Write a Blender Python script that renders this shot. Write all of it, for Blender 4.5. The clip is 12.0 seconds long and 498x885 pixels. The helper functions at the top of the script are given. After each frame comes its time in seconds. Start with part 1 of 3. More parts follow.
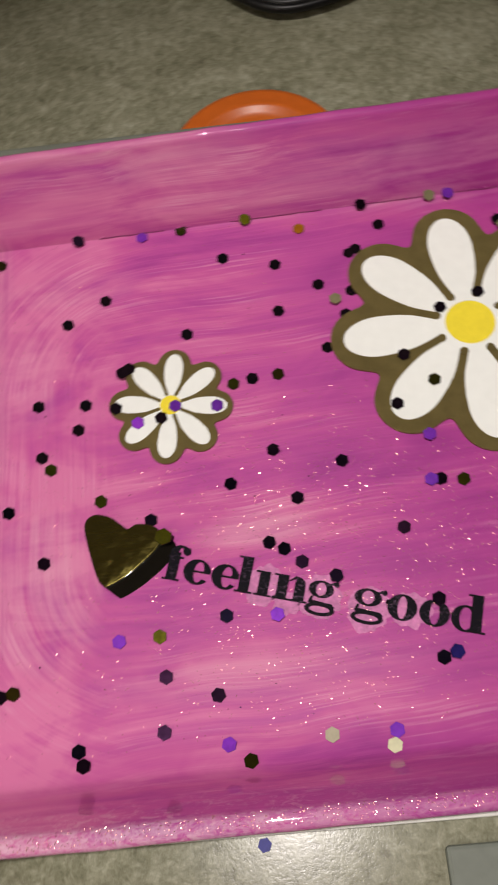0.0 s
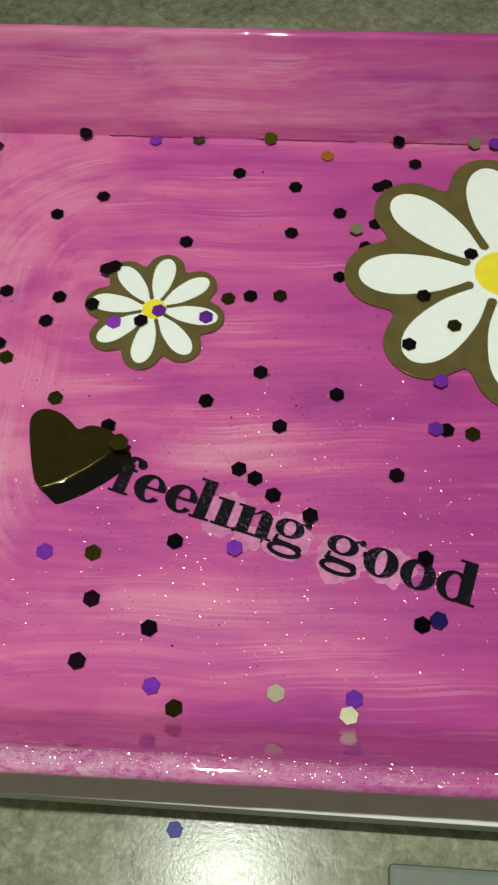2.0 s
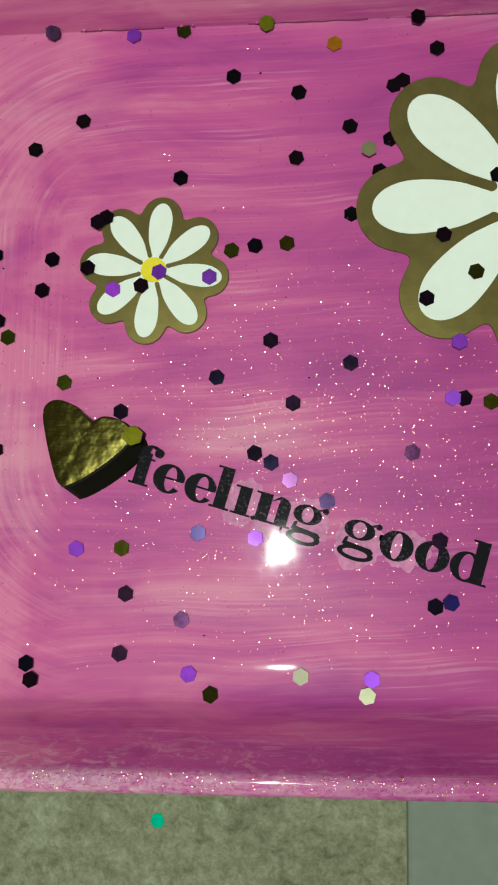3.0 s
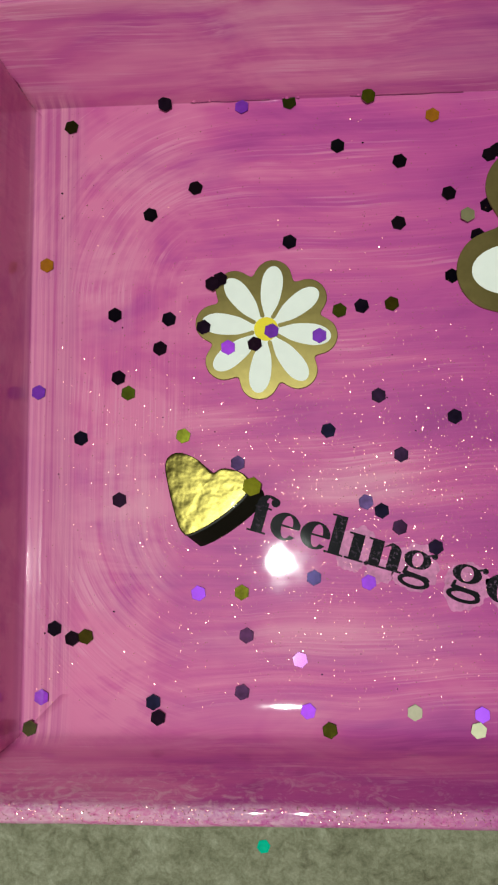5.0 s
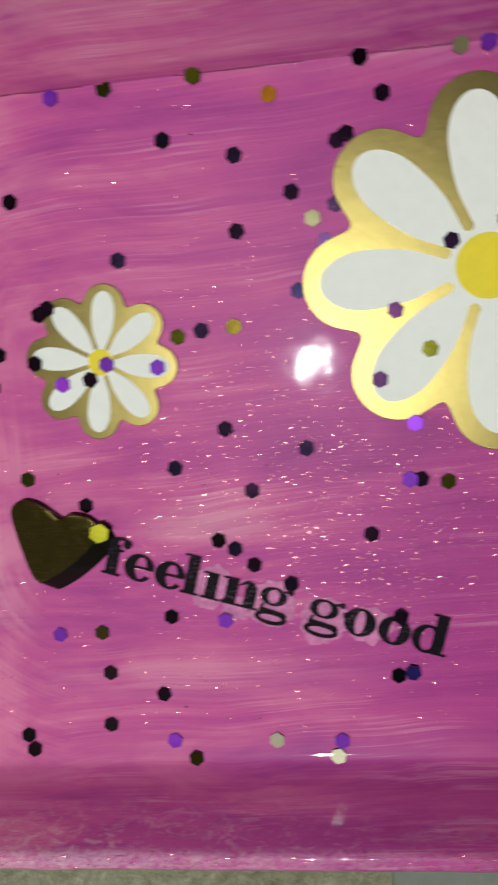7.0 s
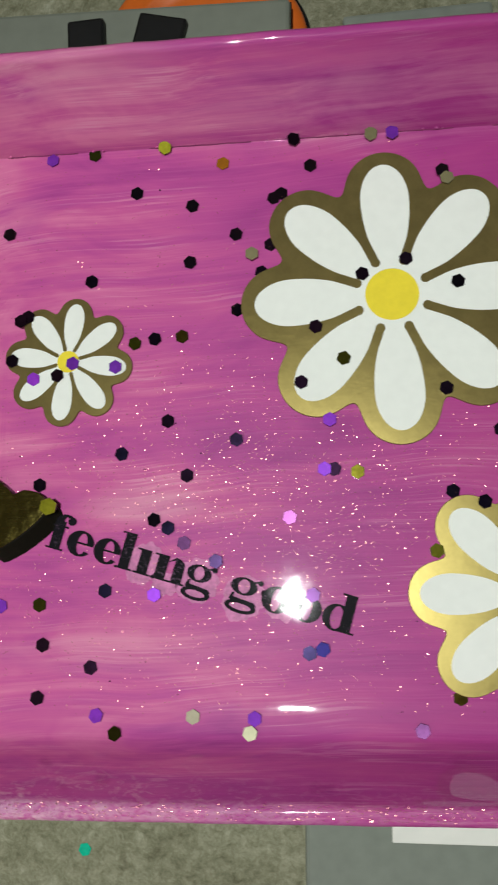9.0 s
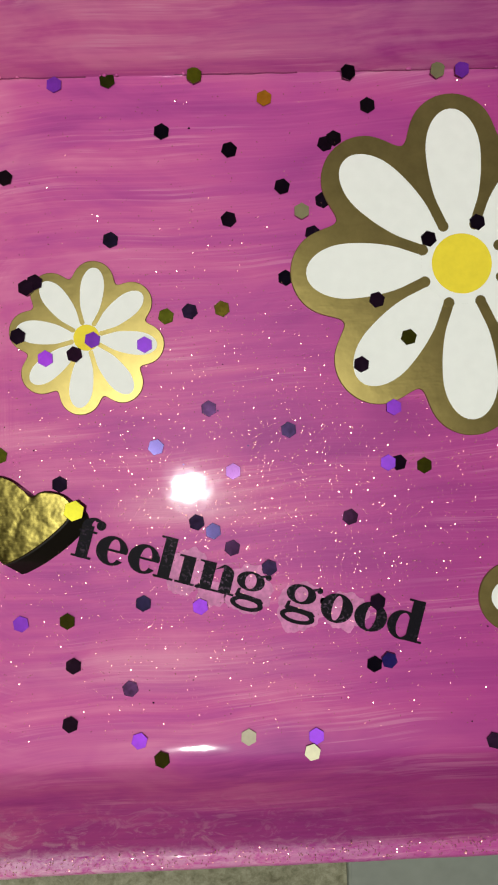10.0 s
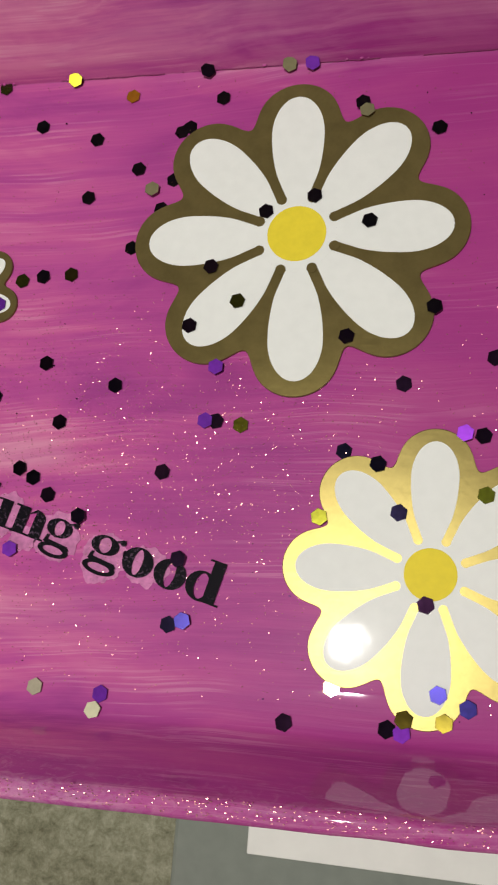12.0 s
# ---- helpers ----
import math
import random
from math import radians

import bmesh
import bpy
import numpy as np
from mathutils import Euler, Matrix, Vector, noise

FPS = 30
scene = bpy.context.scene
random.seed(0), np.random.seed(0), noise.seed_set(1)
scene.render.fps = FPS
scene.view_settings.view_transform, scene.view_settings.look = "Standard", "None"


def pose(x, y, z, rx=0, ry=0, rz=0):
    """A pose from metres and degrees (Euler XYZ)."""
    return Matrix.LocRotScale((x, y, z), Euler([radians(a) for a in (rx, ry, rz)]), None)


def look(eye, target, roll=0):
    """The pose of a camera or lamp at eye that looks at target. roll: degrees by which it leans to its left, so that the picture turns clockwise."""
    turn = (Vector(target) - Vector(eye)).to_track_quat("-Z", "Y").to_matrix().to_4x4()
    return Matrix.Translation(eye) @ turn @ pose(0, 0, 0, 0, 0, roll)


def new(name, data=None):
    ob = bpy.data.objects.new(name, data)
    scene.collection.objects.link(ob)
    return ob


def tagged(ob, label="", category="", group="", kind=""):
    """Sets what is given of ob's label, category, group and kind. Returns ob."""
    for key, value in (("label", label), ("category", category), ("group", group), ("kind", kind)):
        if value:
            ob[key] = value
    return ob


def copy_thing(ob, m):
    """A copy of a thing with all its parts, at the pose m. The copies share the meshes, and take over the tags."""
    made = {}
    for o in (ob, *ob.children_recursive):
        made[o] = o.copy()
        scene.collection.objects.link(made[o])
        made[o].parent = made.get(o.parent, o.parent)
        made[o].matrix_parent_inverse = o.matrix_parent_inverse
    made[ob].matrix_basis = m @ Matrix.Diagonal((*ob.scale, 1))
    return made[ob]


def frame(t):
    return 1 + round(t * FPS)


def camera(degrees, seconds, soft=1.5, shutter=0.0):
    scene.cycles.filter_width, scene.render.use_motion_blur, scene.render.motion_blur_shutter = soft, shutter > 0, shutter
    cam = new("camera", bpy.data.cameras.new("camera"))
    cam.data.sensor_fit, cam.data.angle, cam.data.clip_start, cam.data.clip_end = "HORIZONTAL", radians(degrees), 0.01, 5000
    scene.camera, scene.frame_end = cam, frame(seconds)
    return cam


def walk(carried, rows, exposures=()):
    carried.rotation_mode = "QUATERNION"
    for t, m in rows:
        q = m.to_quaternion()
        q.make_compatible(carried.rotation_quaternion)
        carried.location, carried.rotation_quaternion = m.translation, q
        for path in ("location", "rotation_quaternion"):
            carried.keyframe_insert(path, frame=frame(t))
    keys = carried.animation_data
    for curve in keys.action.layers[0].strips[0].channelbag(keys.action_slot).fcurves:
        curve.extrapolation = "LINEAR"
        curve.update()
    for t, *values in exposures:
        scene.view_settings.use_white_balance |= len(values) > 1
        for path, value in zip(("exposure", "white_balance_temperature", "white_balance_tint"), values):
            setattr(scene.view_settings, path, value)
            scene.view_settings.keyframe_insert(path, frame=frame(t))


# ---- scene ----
cam = camera(31.78, 12.0, soft=2.0, shutter=0.5)
PATH = [
    (0, 0.01684, -0.07315, 0.19424, 22.954, 5.138, -3.757),
    (0.3, 0.01000, -0.07396, 0.19394, 23.201, 3.620, 2.265),
    (0.5, 0.00625, -0.07967, 0.19391, 24.337, 2.137, 4.156),
    (0.8, 0.00149, -0.09089, 0.18324, 29.257, -0.568, 4.773),
    (0.9, 0.00425, -0.09465, 0.18452, 31.066, -0.762, 4.750),
    (1, 0.00645, -0.09781, 0.18538, 32.204, -1.223, 4.484),
    (1.2, 0.01280, -0.09950, 0.16990, 32.415, -0.940, 3.870),
    (1.5, 0.02130, -0.09528, 0.15131, 28.521, -0.029, 3.240),
    (2, 0.01866, -0.09143, 0.15513, 28.158, 0.982, 4.573),
    (2.5, 0.02513, -0.07956, 0.16496, 24.424, 2.891, 6.465),
    (2.7, 0.02338, -0.05635, 0.17101, 15.868, 4.116, 4.808),
    (3, 0.02110, -0.03238, 0.17288, 6.523, 4.581, 1.635),
    (3.5, 0.01723, -0.03906, 0.17807, 9.535, 4.519, 1.492),
    (3.7, 0.01227, -0.05109, 0.18053, 13.997, 4.510, 2.107),
    (5.3, -0.00771, -0.01867, 0.18709, 5.846, 3.288, 0.458),
    (5.5, -0.00990, -0.01561, 0.18604, 5.526, 2.555, -0.328),
    (6, 0.00022, 0.00082, 0.18170, -0.402, 3.815, 0.277),
    (6.2, 0.00730, 0.00863, 0.17954, -2.352, 4.609, -0.255),
    (6.5, 0.01499, 0.01453, 0.17751, -3.907, 4.659, -1.065),
    (7, 0.03769, 0.02968, 0.17187, -8.510, 7.054, -2.907),
    (7.2, 0.05170, 0.03312, 0.16775, -10.064, 8.111, -4.089),
    (8.8, 0.06318, -0.02919, 0.19558, 9.405, 8.462, 0.796),
    (9, 0.05241, -0.02860, 0.19637, 9.095, 6.545, 0.773),
    (9.2, 0.04221, -0.03112, 0.19594, 10.157, 4.741, 0.584),
    (9.5, 0.02508, -0.01760, 0.18661, 7.002, 0.979, -0.897),
    (10, 0.01358, -0.00264, 0.17682, 1.160, -1.604, -0.495),
    (10.5, 0.02143, -0.01685, 0.17976, 4.065, -0.043, 0.317),
    (11, 0.04617, -0.03343, 0.16385, 7.906, 3.099, -0.105),
    (11.2, 0.05392, -0.03326, 0.16477, 8.717, 4.146, -0.003),
    (11.5, 0.07249, -0.03684, 0.16692, 10.170, 7.396, 2.587),
    (12, 0.09370, -0.04367, 0.16543, 13.178, 11.668, 5.273),
]
EXPOSURES = [
    (0.0, 0.02, 6650, 17), (0.5, 0.0, 6600, 13), (1.0, 0.20, 6400, -3), (1.5, 0.12, 6350, -12), (2.0, 0.0, 6350, -5), (2.5, 0.08, 6200, -13), (3.0, -0.04, 6200, -15),
    (3.7, 0.0, 6200, -9), (5.5, -0.10, 6150, -4), (6.5, -0.12, 6100, -7), (7.2, -0.20, 6200, 8), (9.0, -0.06, 6100, 3), (10.0, -0.06, 6350, 7), (11.0, -0.12, 6450, 12), (12.0, -0.16, 6450, 12),
]
walk(cam, [(t, pose(x, y, z, rx, ry, rz)) for t, x, y, z, rx, ry, rz in PATH], EXPOSURES)

# ---------------------------------------------------------------- light
COUNTER_Z = -0.030
world = bpy.data.worlds.new("dim_room")
world.use_nodes = True
world.node_tree.nodes["Background"].inputs[0].default_value = (0.05, 0.05, 0.05, 1)
world.node_tree.nodes["Background"].inputs[1].default_value = 0.2
scene.world = world

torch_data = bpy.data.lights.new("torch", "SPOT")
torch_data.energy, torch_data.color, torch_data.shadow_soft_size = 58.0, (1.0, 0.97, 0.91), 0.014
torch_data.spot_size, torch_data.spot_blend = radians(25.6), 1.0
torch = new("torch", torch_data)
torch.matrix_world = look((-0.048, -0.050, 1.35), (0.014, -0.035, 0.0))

# Invented fill light, added to lift the dim room and the foil's reflections.
bulb_data = bpy.data.lights.new("ceiling_bulb", "POINT")
bulb_data.energy, bulb_data.color, bulb_data.shadow_soft_size = 8.0, (1.0, 0.93, 0.80), 0.08
bulb = new("ceiling_bulb", bulb_data)
bulb.location = (-0.85, -1.15, 1.22)


# ---------------------------------------------------------------- materials
class Nodes:
    """Short writing of node materials."""

    def __init__(self, name):
        self.mat = bpy.data.materials.new(name)
        self.mat.use_nodes = True
        self.tree = self.mat.node_tree
        self.bsdf = self.tree.nodes["Principled BSDF"]

    def add(self, kind, settings=(), **sockets):
        n = self.tree.nodes.new(kind)
        for key, value in dict(settings).items():
            setattr(n, key, value)
        for key, value in sockets.items():
            self.put(n.inputs[int(key[1:])] if key[0] == "i" and key[1:].isdigit() else n.inputs[key.replace("_", " ")], value)
        return n

    def put(self, socket, value):
        if hasattr(value, "is_output"):
            self.tree.links.new(value, socket)
        else:
            socket.default_value = value

    def math(self, op, a, b=0.0, c=0.0, clamp=False):
        return self.add("ShaderNodeMath", {"operation": op, "use_clamp": clamp}, i0=a, i1=b, i2=c).outputs[0]

    def noise(self, vector, scale, detail=3.0, rough=0.5, distort=0.0):
        return self.add("ShaderNodeTexNoise", Vector=vector, Scale=scale, Detail=detail, Roughness=rough, Distortion=distort).outputs["Fac"]

    def scaled(self, vector, x, y, z):
        return self.add("ShaderNodeMapping", Vector=vector, Scale=(x, y, z)).outputs[0]

    def ramp(self, fac, stops):
        n = self.add("ShaderNodeValToRGB", Fac=fac)
        e = n.color_ramp.elements
        while len(e) < len(stops):
            e.new(0.5)
        for k, (p, c) in enumerate(stops):
            e[k].position, e[k].color = p, (*c, 1)
        return n.outputs[0]

    def mix(self, fac, a, b):
        n = self.tree.nodes.new("ShaderNodeMix")
        n.data_type = "RGBA"
        self.put(n.inputs[0], fac), self.put(n.inputs[6], a), self.put(n.inputs[7], b)
        return n.outputs[2]

    def blend(self, fac, a, b):
        return self.add("ShaderNodeMix", i0=fac, i2=a, i3=b).outputs[0]

    def bump(self, height, strength, distance, normal=None):
        n = self.add("ShaderNodeBump", Strength=strength, Distance=distance, Height=height)
        if normal is not None:
            self.put(n.inputs["Normal"], normal)
        return n.outputs[0]

    def coords(self):
        return self.add("ShaderNodeTexCoord").outputs["Object"]

    def world_pos(self):
        return self.add("ShaderNodeNewGeometry").outputs["Position"]

    def set(self, **sockets):
        for key, value in sockets.items():
            self.put(self.bsdf.inputs[key.replace("_", " ")], value)
        return self.mat


def resin_skin(m, weight=1.0):
    """A clear poured coat with faint waves."""
    p = m.world_pos()
    wave = m.noise(p, 90.0, 2.0, 0.4)
    m.set(Coat_Weight=weight, Coat_Roughness=0.03, Coat_IOR=1.5, Coat_Normal=m.bump(wave, 0.12, 0.0006))


def painted_wood():
    m = Nodes("pink_brushed_paint")
    p = m.coords()
    xyz = m.add("ShaderNodeSeparateXYZ", Vector=p)
    x, y, z = xyz.outputs
    # strokes run lengthwise, and turn round the corners at the short side
    a = m.math("MAXIMUM", m.math("SUBTRACT", -0.022, x), 0.0)
    b = m.math("MAXIMUM", m.math("SUBTRACT", m.math("ABSOLUTE", m.math("SUBTRACT", y, 0.006)), 0.024), 0.0)
    r = m.math("SQRT", m.math("ADD", m.math("MULTIPLY", a, a), m.math("MULTIPLY", b, b)))
    turn = m.add("ShaderNodeMapRange", {"interpolation_type": "SMOOTHSTEP"}, Value=m.math("ADD", a, m.math("MULTIPLY", m.noise(p, 60.0, 2.0), 0.012)), i1=0.006, i2=0.022).outputs[0]
    flat = m.add("ShaderNodeMapRange", {"interpolation_type": "SMOOTHSTEP"}, Value=b, i1=0.050, i2=0.042).outputs[0]
    turn = m.math("MULTIPLY", turn, flat)
    wob = m.math("MULTIPLY", m.noise(m.scaled(p, 16, 16, 16), 1.0, 2.0), 0.0100)
    wob = m.math("SUBTRACT", wob, m.math("MULTIPLY", x, 0.05))
    long_v = m.add("ShaderNodeCombineXYZ", X=m.math("MULTIPLY", x, 14.0), Y=m.math("MULTIPLY", m.math("ADD", y, wob), 420.0), Z=m.math("MULTIPLY", z, 420.0)).outputs[0]
    ring_v = m.add("ShaderNodeCombineXYZ", X=m.math("MULTIPLY", m.math("ARCTAN2", a, b), 0.6), Y=m.math("MULTIPLY", m.math("ADD", r, m.math("MULTIPLY", wob, 0.3)), 420.0), Z=m.math("MULTIPLY", m.math("ADD", y, z), 14.0)).outputs[0]
    fine = m.blend(turn, m.noise(long_v, 1.0, 5.0, 0.65), m.noise(ring_v, 1.0, 5.0, 0.65))
    broad_v = m.scaled(p, 17, 80, 80)
    broad = m.blend(turn, m.noise(broad_v, 1.0, 3.0, 0.55, 0.4), m.noise(m.scaled(p, 60, 45, 45), 1.0, 3.0, 0.55, 0.6))
    hairs = m.blend(turn, m.noise(m.scaled(long_v, 2.0, 4.2, 4.2), 1.0, 2.0, 0.6), m.noise(m.scaled(ring_v, 2.0, 4.2, 1.0), 1.0, 2.0, 0.6))
    # thinner paint towards the short side, with extra brightness coloured in
    thin = m.add("ShaderNodeMapRange", Value=x, i1=0.04, i2=-0.05).outputs[0]
    # thicker, more purple paint up the sides, with their grazing shade painted in
    high = m.add("ShaderNodeMapRange", {"interpolation_type": "SMOOTHSTEP"}, Value=m.math("ADD", z, m.math("MULTIPLY", broad, 0.010)), i1=0.0055, i2=0.016).outputs[0]
    worked = m.add("ShaderNodeMapRange", {"interpolation_type": "SMOOTHSTEP"}, Value=m.noise(m.scaled(p, 26, 62, 62), 1.0, 3.0, 0.6, 0.5), i1=0.40, i2=0.64).outputs[0]
    blot = m.noise(m.scaled(p, 19, 58, 58), 1.0, 4.0, 0.62, 0.9)
    lines = m.math("MULTIPLY", m.math("SUBTRACT", m.math("ADD", m.math("MULTIPLY", fine, 0.72), m.math("MULTIPLY", hairs, 0.28)), 0.5), m.math("ADD", 0.14, m.math("MULTIPLY", worked, 0.36)))
    tone = m.math("ADD", m.math("ADD", m.math("MULTIPLY", broad, 0.50), m.math("MULTIPLY", blot, 0.50)), lines)
    tone = m.math("ADD", 0.5, m.math("MULTIPLY", m.math("SUBTRACT", tone, 0.5), 1.12))
    tone = m.math("ADD", tone, m.math("MULTIPLY", thin, 0.145))
    tone = m.math("SUBTRACT", tone, m.math("MULTIPLY", high, 0.010))
    col = m.ramp(tone, [(0.33, (0.345, 0.046, 0.262)), (0.43, (0.43, 0.062, 0.300)), (0.51, (0.51, 0.080, 0.328)), (0.59, (0.59, 0.108, 0.340)), (0.71, (0.70, 0.190, 0.395))])
    # deeper magenta to the right, also painting in the weaker light there
    rich_dim = m.add("ShaderNodeMapRange", {"interpolation_type": "SMOOTHSTEP"}, Value=m.math("ADD", x, m.math("MULTIPLY", broad, 0.03)), i1=0.025, i2=0.115).outputs[0]
    col = m.mix(m.math("MULTIPLY", rich_dim, 0.8), col, (0.39, 0.036, 0.235, 1))
    # patches where dry bristles let a paler coat through
    dry = m.add("ShaderNodeMapRange", {"interpolation_type": "SMOOTHSTEP"}, Value=m.noise(m.scaled(p, 20, 75, 75), 1.0, 3.0, 0.6, 0.3), i1=0.49, i2=0.63).outputs[0]
    bare = m.add("ShaderNodeMapRange", Value=m.math("ADD", m.math("MULTIPLY", hairs, 0.65), m.math("MULTIPLY", fine, 0.35)), i1=0.50, i2=0.60).outputs[0]
    col = m.mix(m.math("MULTIPLY", m.math("MULTIPLY", bare, m.math("ADD", 0.07, m.math("MULTIPLY", dry, 0.93))), m.math("SUBTRACT", 0.40, m.math("MULTIPLY", rich_dim, 0.20))), col, (0.78, 0.36, 0.54, 1))
    # scrubbed pale patches, and grooves drawn along the short side
    ease = {"interpolation_type": "SMOOTHSTEP"}
    scrub = m.math("ADD", m.math("MULTIPLY", fine, 0.5), m.math("MULTIPLY", blot, 0.5))
    for cx, cy, rx, ry, much in ((0.006, -0.012, 0.017, 0.0050, 0.75), (-0.046, -0.020, 0.014, 0.022, 0.75), (-0.050, 0.034, 0.011, 0.016, 0.40), (-0.040, 0.060, 0.022, 0.006, 0.40), (0.000, -0.044, 0.040, 0.006, 0.35), (0.060, 0.080, 0.070, 0.008, 0.35), (-0.020, 0.088, 0.040, 0.006, 0.45)):
        u = m.math("DIVIDE", m.math("SUBTRACT", x, cx), rx)
        v = m.math("DIVIDE", m.math("SUBTRACT", y, cy), ry)
        far = m.math("ADD", m.math("ADD", m.math("MULTIPLY", u, u), m.math("MULTIPLY", v, v)), m.math("MULTIPLY", m.math("SUBTRACT", blot, 0.5), 2.5))
        spot = m.math("MULTIPLY", m.add("ShaderNodeMapRange", ease, Value=far, i1=1.3, i2=0.1).outputs[0], m.add("ShaderNodeMapRange", Value=scrub, i1=0.40, i2=0.62).outputs[0])
        col = m.mix(m.math("MULTIPLY", spot, much), col, (0.76, 0.36, 0.50, 1))
    edge = m.add("ShaderNodeMapRange", ease, Value=m.math("ADD", x, m.math("MULTIPLY", m.noise(p, 45.0, 2.0), 0.006)), i1=-0.050, i2=-0.055).outputs[0]
    edge = m.math("MULTIPLY", edge, m.add("ShaderNodeMapRange", Value=z, i1=0.004, i2=0.001).outputs[0])
    groove = m.add("ShaderNodeMapRange", Value=m.noise(m.scaled(p, 900, 9, 9), 1.0, 3.0, 0.6), i1=0.38, i2=0.62).outputs[0]
    col = m.mix(m.math("MULTIPLY", edge, 0.65), col, m.mix(groove, (0.50, 0.105, 0.31, 1), (0.74, 0.30, 0.46, 1)))
    # crusty dry paint swirled along the front rim
    crust = m.add("ShaderNodeMapRange", {"interpolation_type": "SMOOTHSTEP"}, Value=m.math("SUBTRACT", m.math("MULTIPLY", blot, 0.006), y), i1=0.0695, i2=0.0745).outputs[0]
    swirl = m.add("ShaderNodeMapRange", Value=m.noise(m.scaled(p, 190, 330, 330), 1.0, 5.0, 0.65, 2.4), i1=0.50, i2=0.66).outputs[0]
    col = m.mix(m.math("MULTIPLY", m.math("MULTIPLY", crust, swirl), m.add("ShaderNodeMapRange", Value=x, i1=0.045, i2=-0.02, i3=0.12, i4=0.55).outputs[0]), col, (0.80, 0.50, 0.58, 1))
    # pale frosted crust on top of the front rim
    frost = m.math("MULTIPLY", m.add("ShaderNodeMapRange", Value=z, i1=0.0175, i2=0.0190).outputs[0], m.add("ShaderNodeMapRange", Value=y, i1=-0.066, i2=-0.069).outputs[0])
    frost = m.math("MULTIPLY", frost, m.add("ShaderNodeMapRange", Value=m.math("ADD", x, m.math("MULTIPLY", blot, 0.08)), i1=0.085, i2=0.015, i3=0.08, i4=0.55).outputs[0])
    frost = m.math("MULTIPLY", frost, m.add("ShaderNodeMapRange", Value=m.noise(m.scaled(p, 420, 700, 700), 1.0, 4.0, 0.7, 1.0), i1=0.36, i2=0.60).outputs[0])
    col = m.mix(frost, col, (0.80, 0.55, 0.68, 1))
    m.set(Base_Color=col, Roughness=0.42, Specular_IOR_Level=0.12, Normal=m.bump(m.math("ADD", fine, m.math("MULTIPLY", hairs, 0.6)), 0.24, 0.00028))
    resin_skin(m)
    return m.mat


def plain(name, color, rough=0.5, metal=0.0, coat=0.0, grain=0.12, scale=900.0, bump=0.0, spread=0.0):
    """Paint, foil or plastic with a fine grain and larger cloudy variation."""
    m = Nodes(name)
    p = m.world_pos()
    g = m.math("ADD", m.math("MULTIPLY", m.noise(p, scale, 3.0), 0.6), m.math("MULTIPLY", m.noise(p, scale / 9, 2.0), 0.4))
    dark = tuple(c * (1 - grain) for c in color)
    light = tuple(min(1, c * (1 + grain)) for c in color)
    col = m.ramp(g, [(0.3, dark), (0.7, light)])
    if spread:
        rnd = m.add("ShaderNodeObjectInfo").outputs["Random"]
        hsv = m.add("ShaderNodeHueSaturation", Hue=m.math("ADD", 0.5, m.math("MULTIPLY", m.math("SUBTRACT", rnd, 0.5), spread)), Value=m.math("ADD", 0.7, m.math("MULTIPLY", rnd, 0.6)), Color=col)
        col = hsv.outputs[0]
    m.set(Base_Color=col, Roughness=m.math("ADD", rough, m.math("MULTIPLY", m.math("SUBTRACT", g, 0.5), 0.1)), Metallic=metal)
    m.set(Specular_IOR_Level=0.06 if coat else 0.4)
    if bump:
        m.set(Normal=m.bump(g, bump, 0.0003))
    if coat:
        resin_skin(m, coat)
    return m.mat


def laminate():
    m = Nodes("speckled_laminate")
    p = m.world_pos()
    big = m.noise(p, 45.0, 4.0, 0.6, 0.6)
    mid = m.noise(p, 360.0, 5.0, 0.70, 0.5)
    tiny = m.noise(p, 1100.0, 3.0, 0.65)
    tone = m.math("ADD", m.math("ADD", m.math("MULTIPLY", big, 0.30), m.math("MULTIPLY", mid, 0.50)), m.math("MULTIPLY", tiny, 0.2))
    col = m.ramp(tone, [(0.36, (0.125, 0.120, 0.076)), (0.46, (0.205, 0.203, 0.136)), (0.54, (0.275, 0.272, 0.192)), (0.63, (0.38, 0.38, 0.29))])
    fleck = m.add("ShaderNodeMapRange", Value=m.noise(p, 110.0, 5.0, 0.7), i1=0.60, i2=0.70).outputs[0]
    col = m.mix(m.math("MULTIPLY", fleck, 0.6), col, (0.10, 0.085, 0.055, 1))
    m.set(Base_Color=col, Roughness=m.math("ADD", 0.15, m.math("MULTIPLY", mid, 0.10)), Specular_IOR_Level=0.13, Normal=m.bump(m.math("ADD", tiny, mid), 0.10, 0.0002))
    return m.mat


